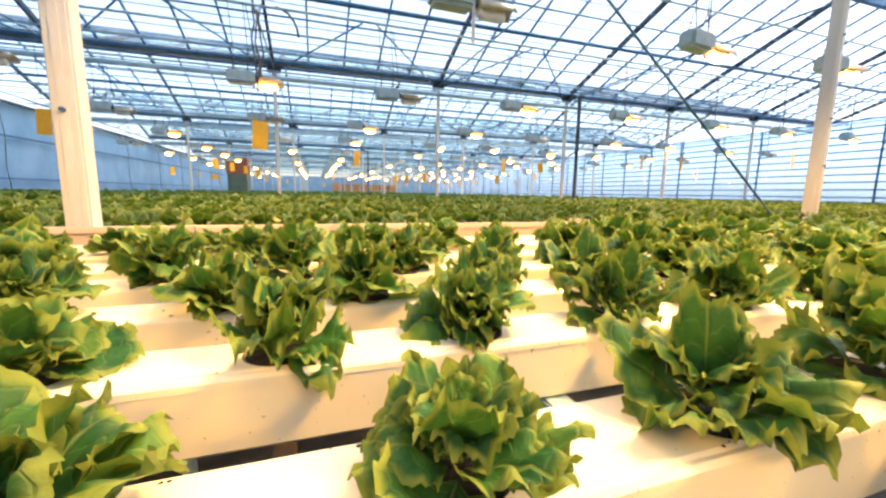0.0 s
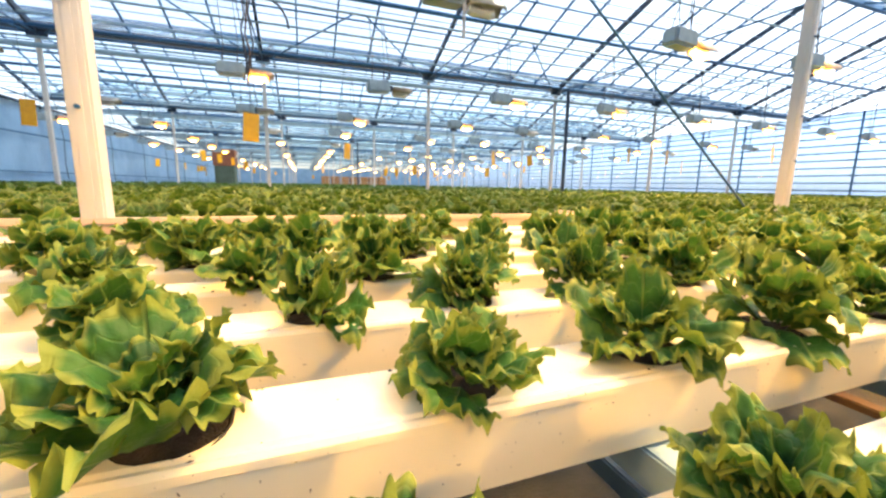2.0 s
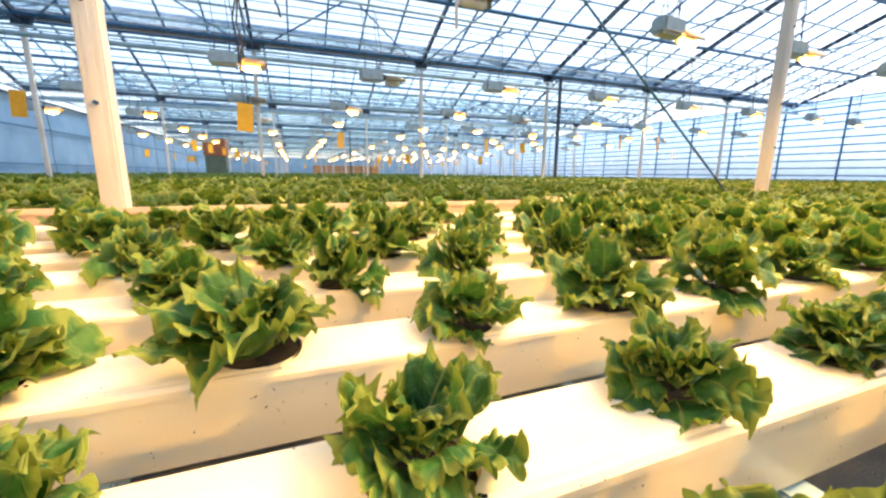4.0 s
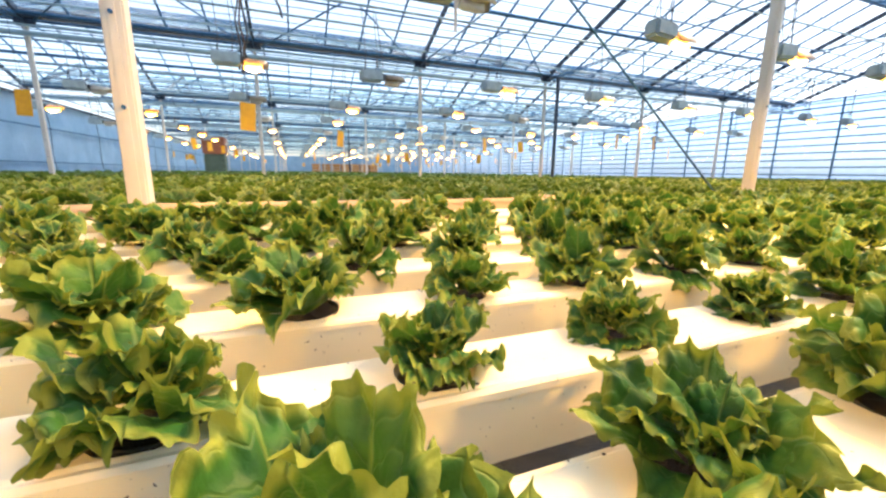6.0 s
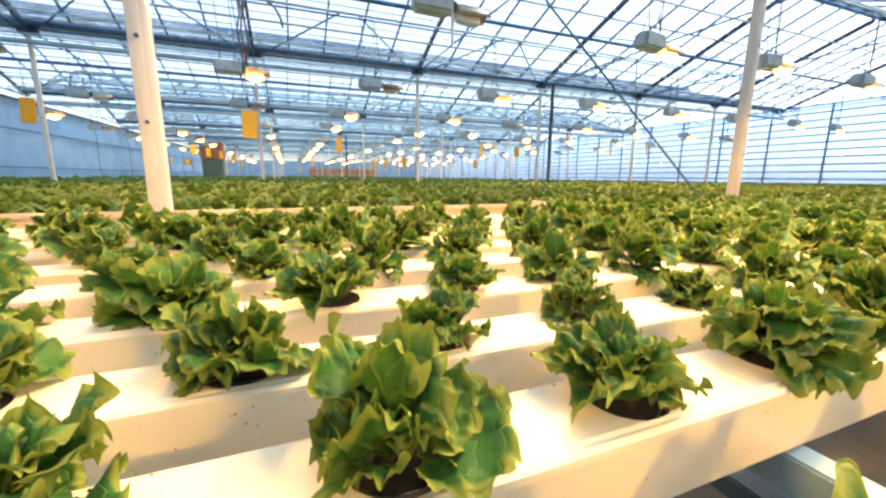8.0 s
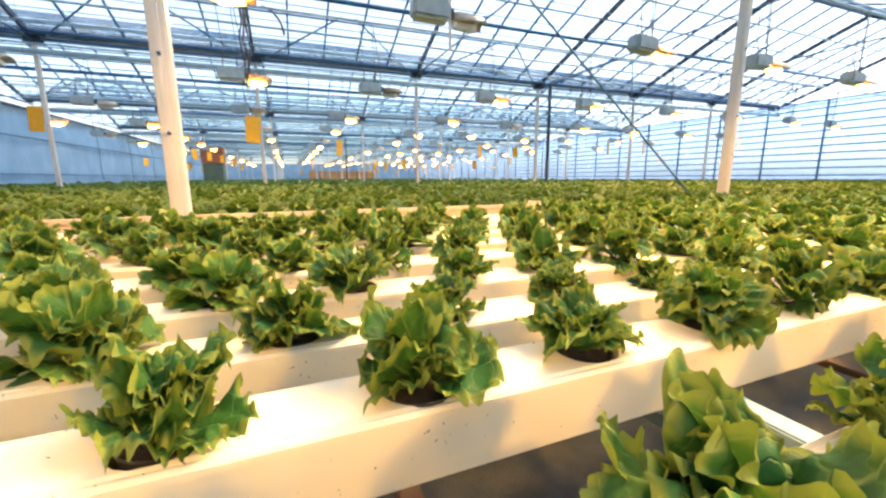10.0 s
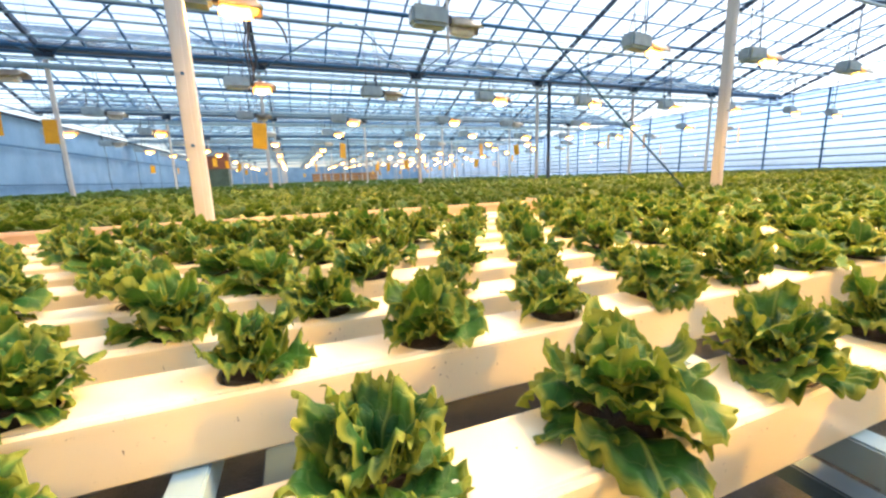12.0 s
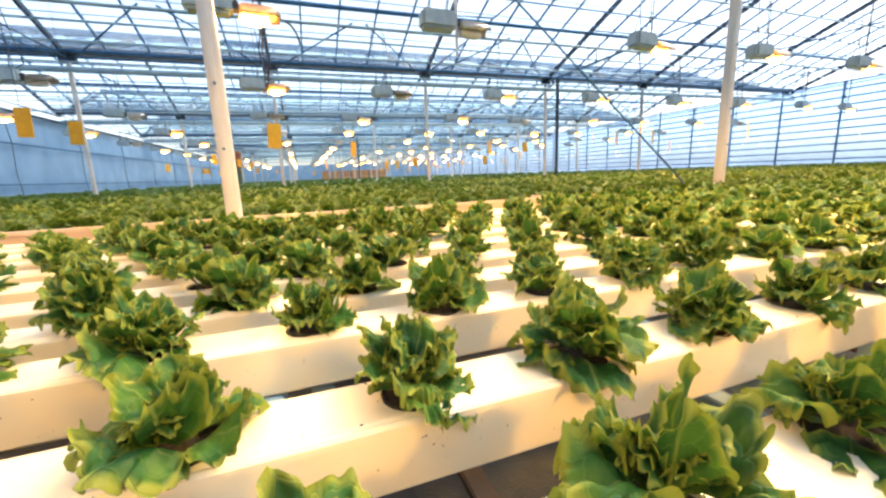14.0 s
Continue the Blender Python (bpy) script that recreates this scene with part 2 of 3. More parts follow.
NEAR_POSTS = {(-0.79, ROWS_Y[1]): (-0.735, 1.665), (3.31, ROWS_Y[1]): (3.66, 1.96)}
first = post_thing(COLS_X[0], ROWS_Y[1])
for y in ROWS_Y[1:]:
    for x in COLS_X:
        if (x, y) != (COLS_X[0], ROWS_Y[1]) and LEFT + 0.3 < x < RIGHT - 0.3:
            copy_thing(first, pose(*NEAR_POSTS.get((round(x, 2), y), (x, y)), 0))

brace = tagged(obj("brace_rod", bar([(3.47, 1.87, 0.62), (-0.60, 1.87, 3.72)], 0.008), STEEL), "thin steel brace rod slanting up from a post", "brace")
part("turnbuckle", bar([(0.45, 1.87, 2.92), (0.22, 1.87, 3.10)], 0.02), DARK, brace)
dark_post = tagged(obj("dark_post", boxed(7.52, 7.60, 10.0, 10.08, 0.0, 3.9, bevel=0.006), DARK), "slim dark steel post beside a white post", "post")
tagged(obj("dark_post", boxed(3.55, 3.63, 27.2, 27.28, 0.0, 3.9, bevel=0.006), DARK), "slim dark steel post beside a white post", "post")


def roof_z(y):
    k = (y - ROWS_Y[0]) % SPAN
    return EAVE + PITCH * min(k, SPAN - k)


def slope_bar(bm, x, y0, y1, w, h, drop):
    """A straight bar under the glass from y0 to y1."""
    z0, z1 = roof_z(y0 + 0.001) - drop, roof_z(y1 - 0.001) - drop
    q = [bm.verts.new((x + s * w / 2, y, z + d)) for y, z in ((y0, z0), (y1, z1)) for s in (-1, 1) for d in (-h, 0)]
    for f in ((0, 1, 3, 2), (4, 6, 7, 5), (0, 4, 5, 1), (2, 3, 7, 6), (0, 2, 6, 4), (1, 5, 7, 3)):
        bm.faces.new([q[i] for i in f])


roof = tagged(new("roof"), "glass greenhouse roof of repeated gable spans", "roof", kind="structure")
for n, y0 in enumerate(ROWS_Y[:-1]):
    for a, b in ((y0, y0 + SPAN / 2), (y0 + SPAN / 2, y0 + SPAN)):
        near = n == 1 and a > y0
        bm = bmesh.new()
        for k in range(36):
            x = LEFT + 0.02 + 0.82 * k
            if abs((x - COLS_X[0] + 2.05) % 4.1 - 2.05) > 0.2:
                slope_bar(bm, x, a + 0.02, b - 0.02, 0.036, 0.055, 0.01)
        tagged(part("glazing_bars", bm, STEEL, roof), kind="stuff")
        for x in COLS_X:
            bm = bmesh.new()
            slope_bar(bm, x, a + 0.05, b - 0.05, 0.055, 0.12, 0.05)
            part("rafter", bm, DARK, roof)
        if near:
            for k in range(35):
                for c in range(2):
                    x0, x1 = LEFT + 0.03 + 0.82 * k, min(LEFT + 0.81 + 0.82 * k, RIGHT)
                    lo, hi = a + (b - a) * c / 2 + 0.01, a + (b - a) * (c + 1) / 2 - 0.01
                    bm = bmesh.new()
                    bm.faces.new([bm.verts.new(v) for v in ((x0, lo, roof_z(lo)), (x1, lo, roof_z(lo)), (x1, hi, roof_z(hi)), (x0, hi, roof_z(hi)))])
                    bmesh.ops.solidify(bm, geom=bm.faces[:], thickness=0.005)
                    part("pane", bm, GLASS, roof).visible_shadow = False
        else:
            bm = bmesh.new()
            q = [bm.verts.new(v) for v in ((LEFT, a, roof_z(a + 0.001)), (RIGHT, a, roof_z(a + 0.001)), (RIGHT, b, roof_z(b - 0.001)), (LEFT, b, roof_z(b - 0.001)))]
            bm.faces.new(q)
            bmesh.ops.solidify(bm, geom=bm.faces[:], thickness=0.006)
            part("glass_sheet", bm, GLASS if n < 2 else FARGLASS, roof).visible_shadow = False
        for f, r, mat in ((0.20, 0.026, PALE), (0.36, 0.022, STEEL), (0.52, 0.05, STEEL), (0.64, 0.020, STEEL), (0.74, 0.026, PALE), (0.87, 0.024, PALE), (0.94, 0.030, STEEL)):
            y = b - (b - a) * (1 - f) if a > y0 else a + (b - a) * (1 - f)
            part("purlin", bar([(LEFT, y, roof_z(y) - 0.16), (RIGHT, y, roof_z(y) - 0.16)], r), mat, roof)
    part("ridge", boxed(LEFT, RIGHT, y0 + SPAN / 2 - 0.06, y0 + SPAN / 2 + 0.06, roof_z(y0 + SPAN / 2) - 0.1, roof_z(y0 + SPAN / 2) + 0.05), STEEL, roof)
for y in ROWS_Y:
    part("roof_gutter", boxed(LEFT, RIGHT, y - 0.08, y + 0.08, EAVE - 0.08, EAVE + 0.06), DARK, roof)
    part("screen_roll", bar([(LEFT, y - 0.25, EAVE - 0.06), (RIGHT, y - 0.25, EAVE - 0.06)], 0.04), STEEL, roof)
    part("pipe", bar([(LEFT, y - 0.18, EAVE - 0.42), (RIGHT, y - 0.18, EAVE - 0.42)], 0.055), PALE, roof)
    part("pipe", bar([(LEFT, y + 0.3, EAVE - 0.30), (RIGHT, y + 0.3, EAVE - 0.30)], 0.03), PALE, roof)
# truss ties and struts across each span
for y in ROWS_Y[1:-1]:
    for x in COLS_X:
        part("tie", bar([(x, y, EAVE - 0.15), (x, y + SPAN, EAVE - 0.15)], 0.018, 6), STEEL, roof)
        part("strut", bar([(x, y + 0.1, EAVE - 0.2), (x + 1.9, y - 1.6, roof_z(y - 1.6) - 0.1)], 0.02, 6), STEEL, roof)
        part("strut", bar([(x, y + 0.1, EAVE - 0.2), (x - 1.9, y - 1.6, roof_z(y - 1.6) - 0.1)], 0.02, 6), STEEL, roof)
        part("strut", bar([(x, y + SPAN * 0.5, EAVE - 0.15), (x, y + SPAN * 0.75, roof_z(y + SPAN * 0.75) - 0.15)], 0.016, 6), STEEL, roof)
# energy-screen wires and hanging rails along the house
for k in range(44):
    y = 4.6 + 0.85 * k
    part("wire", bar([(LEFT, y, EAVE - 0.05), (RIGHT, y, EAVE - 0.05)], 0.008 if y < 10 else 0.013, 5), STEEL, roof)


# ---- growing gutters ----
STEP, WIDE, TALL, TOP = 0.235, 0.100, 0.087, 0.850
GUTTER_Y = [-1.10, -0.885, -0.665, -0.434, -0.171, 0.0215, 0.236, 0.473, 0.69, 0.905, 1.115, 1.325, 1.50]
G_START, G_CELLS = -21 * STEP, 60
HOLE = 0.039


def phase(k):
    return -0.018 if (k % 2) else 0.1055       # the holes of neighbouring gutters are set half a step apart


def gutter_mesh():
    """One trough: flat top with a shoulder step along each edge, round holes, tall sides."""
    bm = bmesh.new()
    hw, n = WIDE / 2 - 0.011, 20
    L = STEP * G_CELLS
    for c in range(G_CELLS):
        cx = (c + 0.5) * STEP
        hole, lip, outer = [], [], []
        for i in range(n):
            a = math.tau * i / n
            ca, sa = math.cos(a), math.sin(a)
            s = min(STEP / 2 / abs(ca) if abs(ca) > 1e-6 else 9, hw / abs(sa) if abs(sa) > 1e-6 else 9)
            hole.append(bm.verts.new((cx + HOLE * ca, HOLE * sa, -0.012)))
            lip.append(bm.verts.new((cx + (HOLE + 0.002) * ca, (HOLE + 0.002) * sa, 0)))
            outer.append(bm.verts.new((cx + s * ca, s * sa, 0)))
        corners = {q: bm.verts.new((cx + q[0] * STEP / 2, q[1] * hw, 0)) for q in ((1, 1), (-1, 1), (-1, -1), (1, -1))}
        for i in range(n):
            j = (i + 1) % n
            bm.faces.new((lip[i], lip[j], hole[j], hole[i]))
            a, b = outer[i].co, outer[j].co
            if abs(abs(a.y) - hw) < 1e-5 and abs(abs(b.y) - hw) < 1e-5 or abs(abs(a.x - cx) - STEP / 2) < 1e-5 and abs(abs(b.x - cx) - STEP / 2) < 1e-5:
                bm.faces.new((outer[i], outer[j], lip[j], lip[i]))
            else:
                m = (a + b) / 2
                q = corners[(1 if m.x > cx else -1, 1 if m.y > 0 else -1)]
                bm.faces.new((outer[i], q, outer[j], lip[j], lip[i]))
    bmesh.ops.remove_doubles(bm, verts=bm.verts[:], dist=0.0003)
    for s in (-1, 1):
        rows = [[bm.verts.new((x, s * (hw + d), z)) for d, z in ((0.0, 0.0), (0.003, -0.0025), (0.0075, -0.002), (0.011, -0.006), (0.0112, -0.013))] for x in (0, L)]
        for a, b, c, d in zip(rows[0], rows[0][1:], rows[1][1:], rows[1]):
            bm.faces.new((a, b, c, d))
    return finish(bm, "lid")


def trough_mesh():
    """The tall sides and floor under the lid."""
    bm = bmesh.new()
    hw, L = WIDE / 2 - 0.0005, STEP * G_CELLS
    path = [(hw, -0.009), (hw - 0.002, -TALL + 0.004), (hw - 0.006, -TALL)]
    path += [(-y, z) for y, z in path[::-1]]
    ends = [[bm.verts.new((x, y, z)) for y, z in path] for x in (0, L)]
    for a, b, c, d in zip(ends[0], ends[0][1:], ends[1][1:], ends[1]):
        bm.faces.new((a, b, c, d))
    for e in ends:
        bm.faces.new(e)
    return finish(bm, "trough")


def finish(bm, name):
    bmesh.ops.recalc_face_normals(bm, faces=bm.faces[:])
    me = bpy.data.meshes.new(name)
    bm.to_mesh(me)
    bm.free()
    me.materials.append(PLASTIC)
    return me


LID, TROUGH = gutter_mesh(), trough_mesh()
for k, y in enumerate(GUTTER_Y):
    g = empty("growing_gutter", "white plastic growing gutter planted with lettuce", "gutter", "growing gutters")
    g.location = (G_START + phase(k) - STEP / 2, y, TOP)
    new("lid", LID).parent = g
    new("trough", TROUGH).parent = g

header = empty("header_trough", "bare beige trough across the end of the gutters", "trough")
H0, H1 = -3.2, 1.29
part("trough_body", boxed(H0, H1, 1.612, 1.72, 0.800, 0.896, bevel=0.004), BEIGE, header)
part("rim", boxed(H0, H1, 1.600, 1.611, 0.880, 0.903, bevel=0.003), BEIGE, header)
part("lower_lip", boxed(H0, H1, 1.592, 1.611, 0.806, 0.826, bevel=0.004), BEIGE, header)
for x in (H0 - 0.026, H1 + 0.001):
    part("end_cap", boxed(x, x + 0.025, 1.594, 1.735, 0.795, 0.915, bevel=0.004), BEIGE, header)
for x in (-2.9, -0.9, 0.9):
    part("leg", boxed(x - 0.02, x + 0.02, 1.66, 1.70, 0.0, 0.799), STEEL, header)

# trestles under the gutters
for k in range(-7, 14):
    x = -0.435 + 0.76 * k
    tr = empty("support_rail", "pale steel rail on legs carrying the gutters", "rail", "support rails")
    part("rail", boxed(x - 0.02, x + 0.02, -2.2, 1.9, 0.715, 0.7615, bevel=0.003), PALE, tr)
    part("lower_rail", boxed(x + 0.055, x + 0.105, -2.2, 1.9, 0.60, 0.635, bevel=0.003), BLUEGREY, tr)
    for y in (-1.9, -0.3, 1.5):
        part("leg", boxed(x - 0.018, x + 0.018, y - 0.018, y + 0.018, 0.0, 0.714), PALE, tr)
    board = tagged(obj("plank", boxed(x + 0.35, x + 0.40, -2.2, 1.9, 0.42, 0.445, bevel=0.004), RUST), "worn brown plank under the gutters", "plank", "planks")
    part("leg", boxed(x + 0.36, x + 0.39, -0.34, -0.31, 0.0, 0.419), RUST, board)


# ---- lettuce ----
def wander(rng, knots, e):
    """A smooth irregular line over -1..1 with that many random turns, no two of one width."""
    at = np.concatenate([[-1.3], np.sort(np.linspace(-1, 1, knots) + rng.uniform(-0.5, 0.5, knots) / knots), [1.3]])
    v = np.where(np.arange(knots + 2) % 2, 1.0, -1.0) * rng.uniform(0.25, 1.0, knots + 2) + rng.uniform(-0.25, 0.25, knots + 2)
    i = np.clip(np.searchsorted(at, e) - 1, 0, knots)
    f = np.clip((e - at[i]) / (at[i + 1] - at[i]), 0, 1)
    return v[i] + (v[i + 1] - v[i]) * f * f * (3 - 2 * f)


def crumple(rng, s, across, waves, size):
    """Blisters of the blade: a few slanting waves laid over one another."""
    out = 0
    for _ in range(waves):
        a, k = rng.uniform(0, 6.28), rng.uniform(0.7, 1.5) * 6.28 / size
        out = out + np.sin(k * (math.cos(a) * s + math.sin(a) * across) + rng.uniform(0, 6.28))
    return out / waves ** 0.5


def leaf_arrays(rng, length, spread, rise, curl, nt, nr, ruffle):
    """Points, faces and uv of one broad lobed leaf with a crisped margin, growing from the origin along +x."""
    e = np.linspace(-1, 1, nt)[None, :]
    r = (np.linspace(0, 1, nr) ** 0.62)[:, None]
    fine = 1.0 if nt > 20 else 0.0
    theta = e * spread * (0.30 + 0.70 * np.clip(r / 0.45, 0, 1) ** 1.3)
    lobes, teeth = wander(rng, int(rng.integers(5, 8)), e), wander(rng, 14, e)
    reach = length * (0.95 - 0.32 * np.abs(e) ** 2.6 + 0.095 * lobes + 0.034 * fine * teeth + 0.026 * fine * wander(rng, 24, e))
    s, across = r * reach * np.cos(theta), r * reach * np.sin(theta)
    # the margin is longer than the blade, so it folds up and down in uneven waves
    folds, crisp = wander(rng, int(rng.integers(7, 11)), e), wander(rng, 22, e)
    lift = ruffle * length * (0.80 * wander(rng, 4, e) * r ** 2.0 + 0.72 * folds * r ** 4 + fine * 0.62 * crisp * r ** 7)
    lift = lift + length * (0.036 * crumple(rng, s, across, 5, 0.50 * length) + fine * 0.020 * crumple(rng, s, across, 6, 0.24 * length)) * np.clip(r * 1.6, 0, 1)
    lift = lift + 0.45 * across ** 2 / length * (1 - 0.8 * r)
    hem = wander(rng, 5, e)
    roll = np.clip((r - 0.78) / 0.22, 0, 1) ** 2 * hem * 0.10 * length
    table = np.linspace(-0.1, 1.35, 60)
    bend = rise - curl * table - 1.5 * curl * np.clip(table, 0, 2) ** 3
    d = length * (table[1] - table[0])
    cx, cz = np.cumsum(np.cos(bend)) * d, np.cumsum(np.sin(bend)) * d
    k0 = np.interp(0, table, cx), np.interp(0, table, cz)
    q = (s - np.abs(roll)) / length
    x, z, a = np.interp(q, table, cx) - k0[0], np.interp(q, table, cz) - k0[1], np.interp(q, table, bend)
    lift = lift + roll
    x, z = x - lift * np.sin(a), z + lift * np.cos(a)
    y = across * (1 - 0.06 * np.abs(folds) * r ** 3) + 0.030 * length * fine * wander(rng, 15, e) * r ** 6 + rng.uniform(-0.16, 0.16) * length * q * q
    twist = rng.uniform(-0.75, 0.75) * q
    y, z = y * np.cos(twist), z + y * np.sin(twist)
    pts = np.stack([x, y, z], -1).reshape(-1, 3)
    uv = np.stack([0.5 + 0.5 * e + 0 * r, r + 0 * e], -1).reshape(-1, 2)
    i = np.arange(nt * nr).reshape(nr, nt)
    faces = np.stack([i[:-1, :-1], i[:-1, 1:], i[1:, 1:], i[1:, :-1]], -1).reshape(-1, 4)
    return pts, faces, uv


def leaves_of(rng, nu, nv, count, size=1.0):
    """The rosette: a few long leaves lying out, shorter ones rising over them, a crowded crisp heart. Yields points, faces, uv."""
    turn = rng.uniform(0, 6.28)
    basal = count // 3
    heart = count // 2 if nu > 12 else 1
    for i in range(heart):
        pts, faces, uv = leaf_arrays(rng, size * rng.uniform(0.028, 0.054), radians(rng.uniform(48, 75)), radians(rng.uniform(48, 86)), radians(rng.uniform(5, 60)), nu, nv, rng.uniform(0.13, 0.20))
        a = turn + i * 2.1 + rng.uniform(-0.4, 0.4)
        c, s = math.cos(a), math.sin(a)
        pts = pts + np.array([0.007, 0, 0.020])
        yield np.stack([pts[:, 0] * c - pts[:, 1] * s, pts[:, 0] * s + pts[:, 1] * c, pts[:, 2]], -1), faces, uv
    for i in range(count):
        f = max(0.0, (i - basal) / (count - 1 - basal))
        spread = radians(rng.uniform(38, 62))
        if i < basal:
            length, rise, curl = size * rng.uniform(0.058, 0.092), radians(rng.uniform(6, 36)), radians(rng.uniform(2, 34))
        else:
            length = size * (0.086 - 0.022 * f) * rng.uniform(0.78, 1.18)
            rise = radians(38 + 40 * f ** 0.8 + rng.uniform(-14, 14))
            curl = radians(26 + rng.uniform(-24, 30))
        pts, faces, uv = leaf_arrays(rng, length, spread, rise, curl, nu, nv, rng.uniform(0.07, 0.12))
        a = turn + i * 2.39996 + rng.uniform(-0.45, 0.45)
        c, s = math.cos(a), math.sin(a)
        pts = pts + np.array([0.012 * (1 - f), 0, 0.004 + 0.012 * f])
        pts = np.stack([pts[:, 0] * c - pts[:, 1] * s, pts[:, 0] * s + pts[:, 1] * c, pts[:, 2]], -1)
        yield pts, faces, uv


def mesh_of(name, chunks, mat):
    """One mesh from many leaf arrays."""
    P, F, U, o = [], [], [], 0
    for pts, faces, uv in chunks:
        P.append(pts)
        F.append(faces + o)
        U.append(uv)
        o += len(pts)
    P, F, U = np.concatenate(P), np.concatenate(F), np.concatenate(U)
    me = bpy.data.meshes.new(name)
    me.vertices.add(len(P))
    me.vertices.foreach_set("co", P.astype(np.float32).ravel())
    me.loops.add(F.size)
    me.loops.foreach_set("vertex_index", F.astype(np.int32).ravel())
    me.polygons.add(len(F))
    me.polygons.foreach_set("loop_start", np.arange(0, F.size, F.shape[1], dtype=np.int32))
    me.polygons.foreach_set("use_smooth", np.ones(len(F), dtype=bool))
    layer = me.uv_layers.new(name="UVMap")
    layer.data.foreach_set("uv", U[F.ravel()].astype(np.float32).ravel())
    me.update()
    me.validate()
    me.materials.append(mat)
    return me


def pot_mesh():
    bm = bmesh.new()
    n = 20
    prof = [(0.0365, -0.002), (0.0375, 0.001), (0.0360, 0.0015), (0.0345, -0.003), (0.033, -0.03), (0.026, -0.07)]
    rings = [[bm.verts.new((r * math.cos(math.tau * i / n), r * math.sin(math.tau * i / n), z)) for i in range(n)] for r, z in prof]
    for a, b in zip(rings, rings[1:]):
        for i in range(n):
            bm.faces.new((a[i], a[(i + 1) % n], b[(i + 1) % n], b[i])).smooth = True
    me = bpy.data.meshes.new("pot")
    bm.to_mesh(me)
    bm.free()
    me.materials.append(POT)
    return me


def soil_mesh():
    bm = bmesh.new()
    bmesh.ops.create_circle(bm, cap_ends=False, segments=18, radius=0.0345)
    bm.edges.ensure_lookup_table()
    loop = bm.verts[:]
    inner = [bm.verts.new((v.co.x * 0.6, v.co.y * 0.6, random.uniform(0.001, 0.006))) for v in loop]
    top = bm.verts.new((0, 0, 0.006))
    for i in range(18):
        j = (i + 1) % 18
        bm.faces.new((loop[i], loop[j], inner[j], inner[i]))
        bm.faces.new((inner[i], inner[j], top))
    me = bpy.data.meshes.new("soil")
    bm.to_mesh(me)
    bm.free()
    me.materials.append(SOIL)
    return me


POT_MESH, SOIL_MESH = pot_mesh(), soil_mesh()
LETTUCE = "green frilled lettuce in a black pot set in a gutter"


def girth(chunks):
    """How wide and how tall a rosette is, leaving out its few farthest tips."""
    p = np.concatenate([c[0] for c in chunks])
    return 2 * np.percentile(np.hypot(p[:, 0], p[:, 1]), 99.2), np.percentile(p[:, 2], 99.6)


def lettuce_thing(seed, fine):
    rng = np.random.default_rng(seed)
    ob = empty("lettuce", LETTUCE, "lettuce", "lettuces in the gutters")
    new("pot", POT_MESH).parent = ob
    soil = new("soil", SOIL_MESH)
    soil.parent = ob
    soil.location.z = -0.001
    chunks = list(leaves_of(rng, *fine, int(rng.integers(15, 19))))
    wide, tall = girth(chunks)
    for pts, faces, uv in chunks:
        # every rosette one unit of 0.15 m across and 0.078 m tall, scaled where it stands
        pts = pts * np.array([0.15 / wide, 0.15 / wide, 0.078 / tall])
        new("leaf", mesh_of("leaf", [(pts, faces, uv)], LEAF)).parent = ob
    return ob


rng = np.random.default_rng(11)
protos, joined = {}, []
# heads whose width stands out, in metres: gutter, hole
WIDTHS = {(2, 20): 0.170, (3, 19): 0.163, (3, 20): 0.158, (3, 21): 0.190, (3, 22): 0.163, (4, 18): 0.190, (4, 19): 0.150, (4, 20): 0.164,
          (4, 21): 0.170, (4, 22): 0.178, (5, 20): 0.176, (5, 21): 0.143, (5, 22): 0.130, (5, 23): 0.132, (6, 19): 0.198, (6, 20): 0.192,
          (6, 21): 0.150, (6, 22): 0.168, (7, 20): 0.175, (7, 21): 0.148, (7, 22): 0.162, (7, 23): 0.172}
simple = []
for n in range(7):
    chunks = list(leaves_of(np.random.default_rng(50 + n), 12, 5, 14))
    wide, tall = girth(chunks)
    simple.append([(pts * np.array([0.15 / wide, 0.15 / wide, 0.074 / tall]), faces, uv) for pts, faces, uv in chunks])
for k, y in enumerate(GUTTER_Y):
    for c in range(G_CELLS):
        x = G_START + phase(k) + STEP * c
        wide = rng.uniform(0.150, 0.188) * (1.06 if y > 0.6 else 1.0)
        size = WIDTHS.get((k, c), wide) / 0.16
        m = pose(x + rng.uniform(-0.004, 0.004), y + rng.uniform(-0.004, 0.004), TOP - 0.003, rng.uniform(-7, 7), rng.uniform(-7, 7), rng.uniform(0, 360)) @ Matrix.Diagonal((size, size, size * rng.uniform(0.92, 1.15), 1))
        if y < -0.8 and abs(x + 0.35) < 0.3:
            continue
        if y > 1.45 and -3.2 < x < 1.3:
            continue
        if -1.3 < x < 1.75 and -0.9 < y < 1.2:
            fine = (65, 11) if abs(x) < 0.75 and y < 0.1 else (41, 8) if abs(x) < 1.0 and y < 0.6 else (23, 6)
            v = (int(rng.integers(0, 9)), fine)
            if v in protos:
                copy_thing(protos[v], m)
            else:
                protos[v] = lettuce_thing(20 + v[0], v[1])
                protos[v].matrix_basis = m
        else:
            a = np.array(m @ Matrix.Diagonal((1.12, 1.12, 1.0, 1)))
            for pts, faces, uv in simple[int(rng.integers(0, 7))]:
                joined.append((pts @ a[:3, :3].T + a[:3, 3], faces, uv))
tagged(new("lettuce_rows", mesh_of("lettuce_rows", joined, LEAF)), "rows of green frilled lettuce along the gutters", "lettuce", kind="stuff")


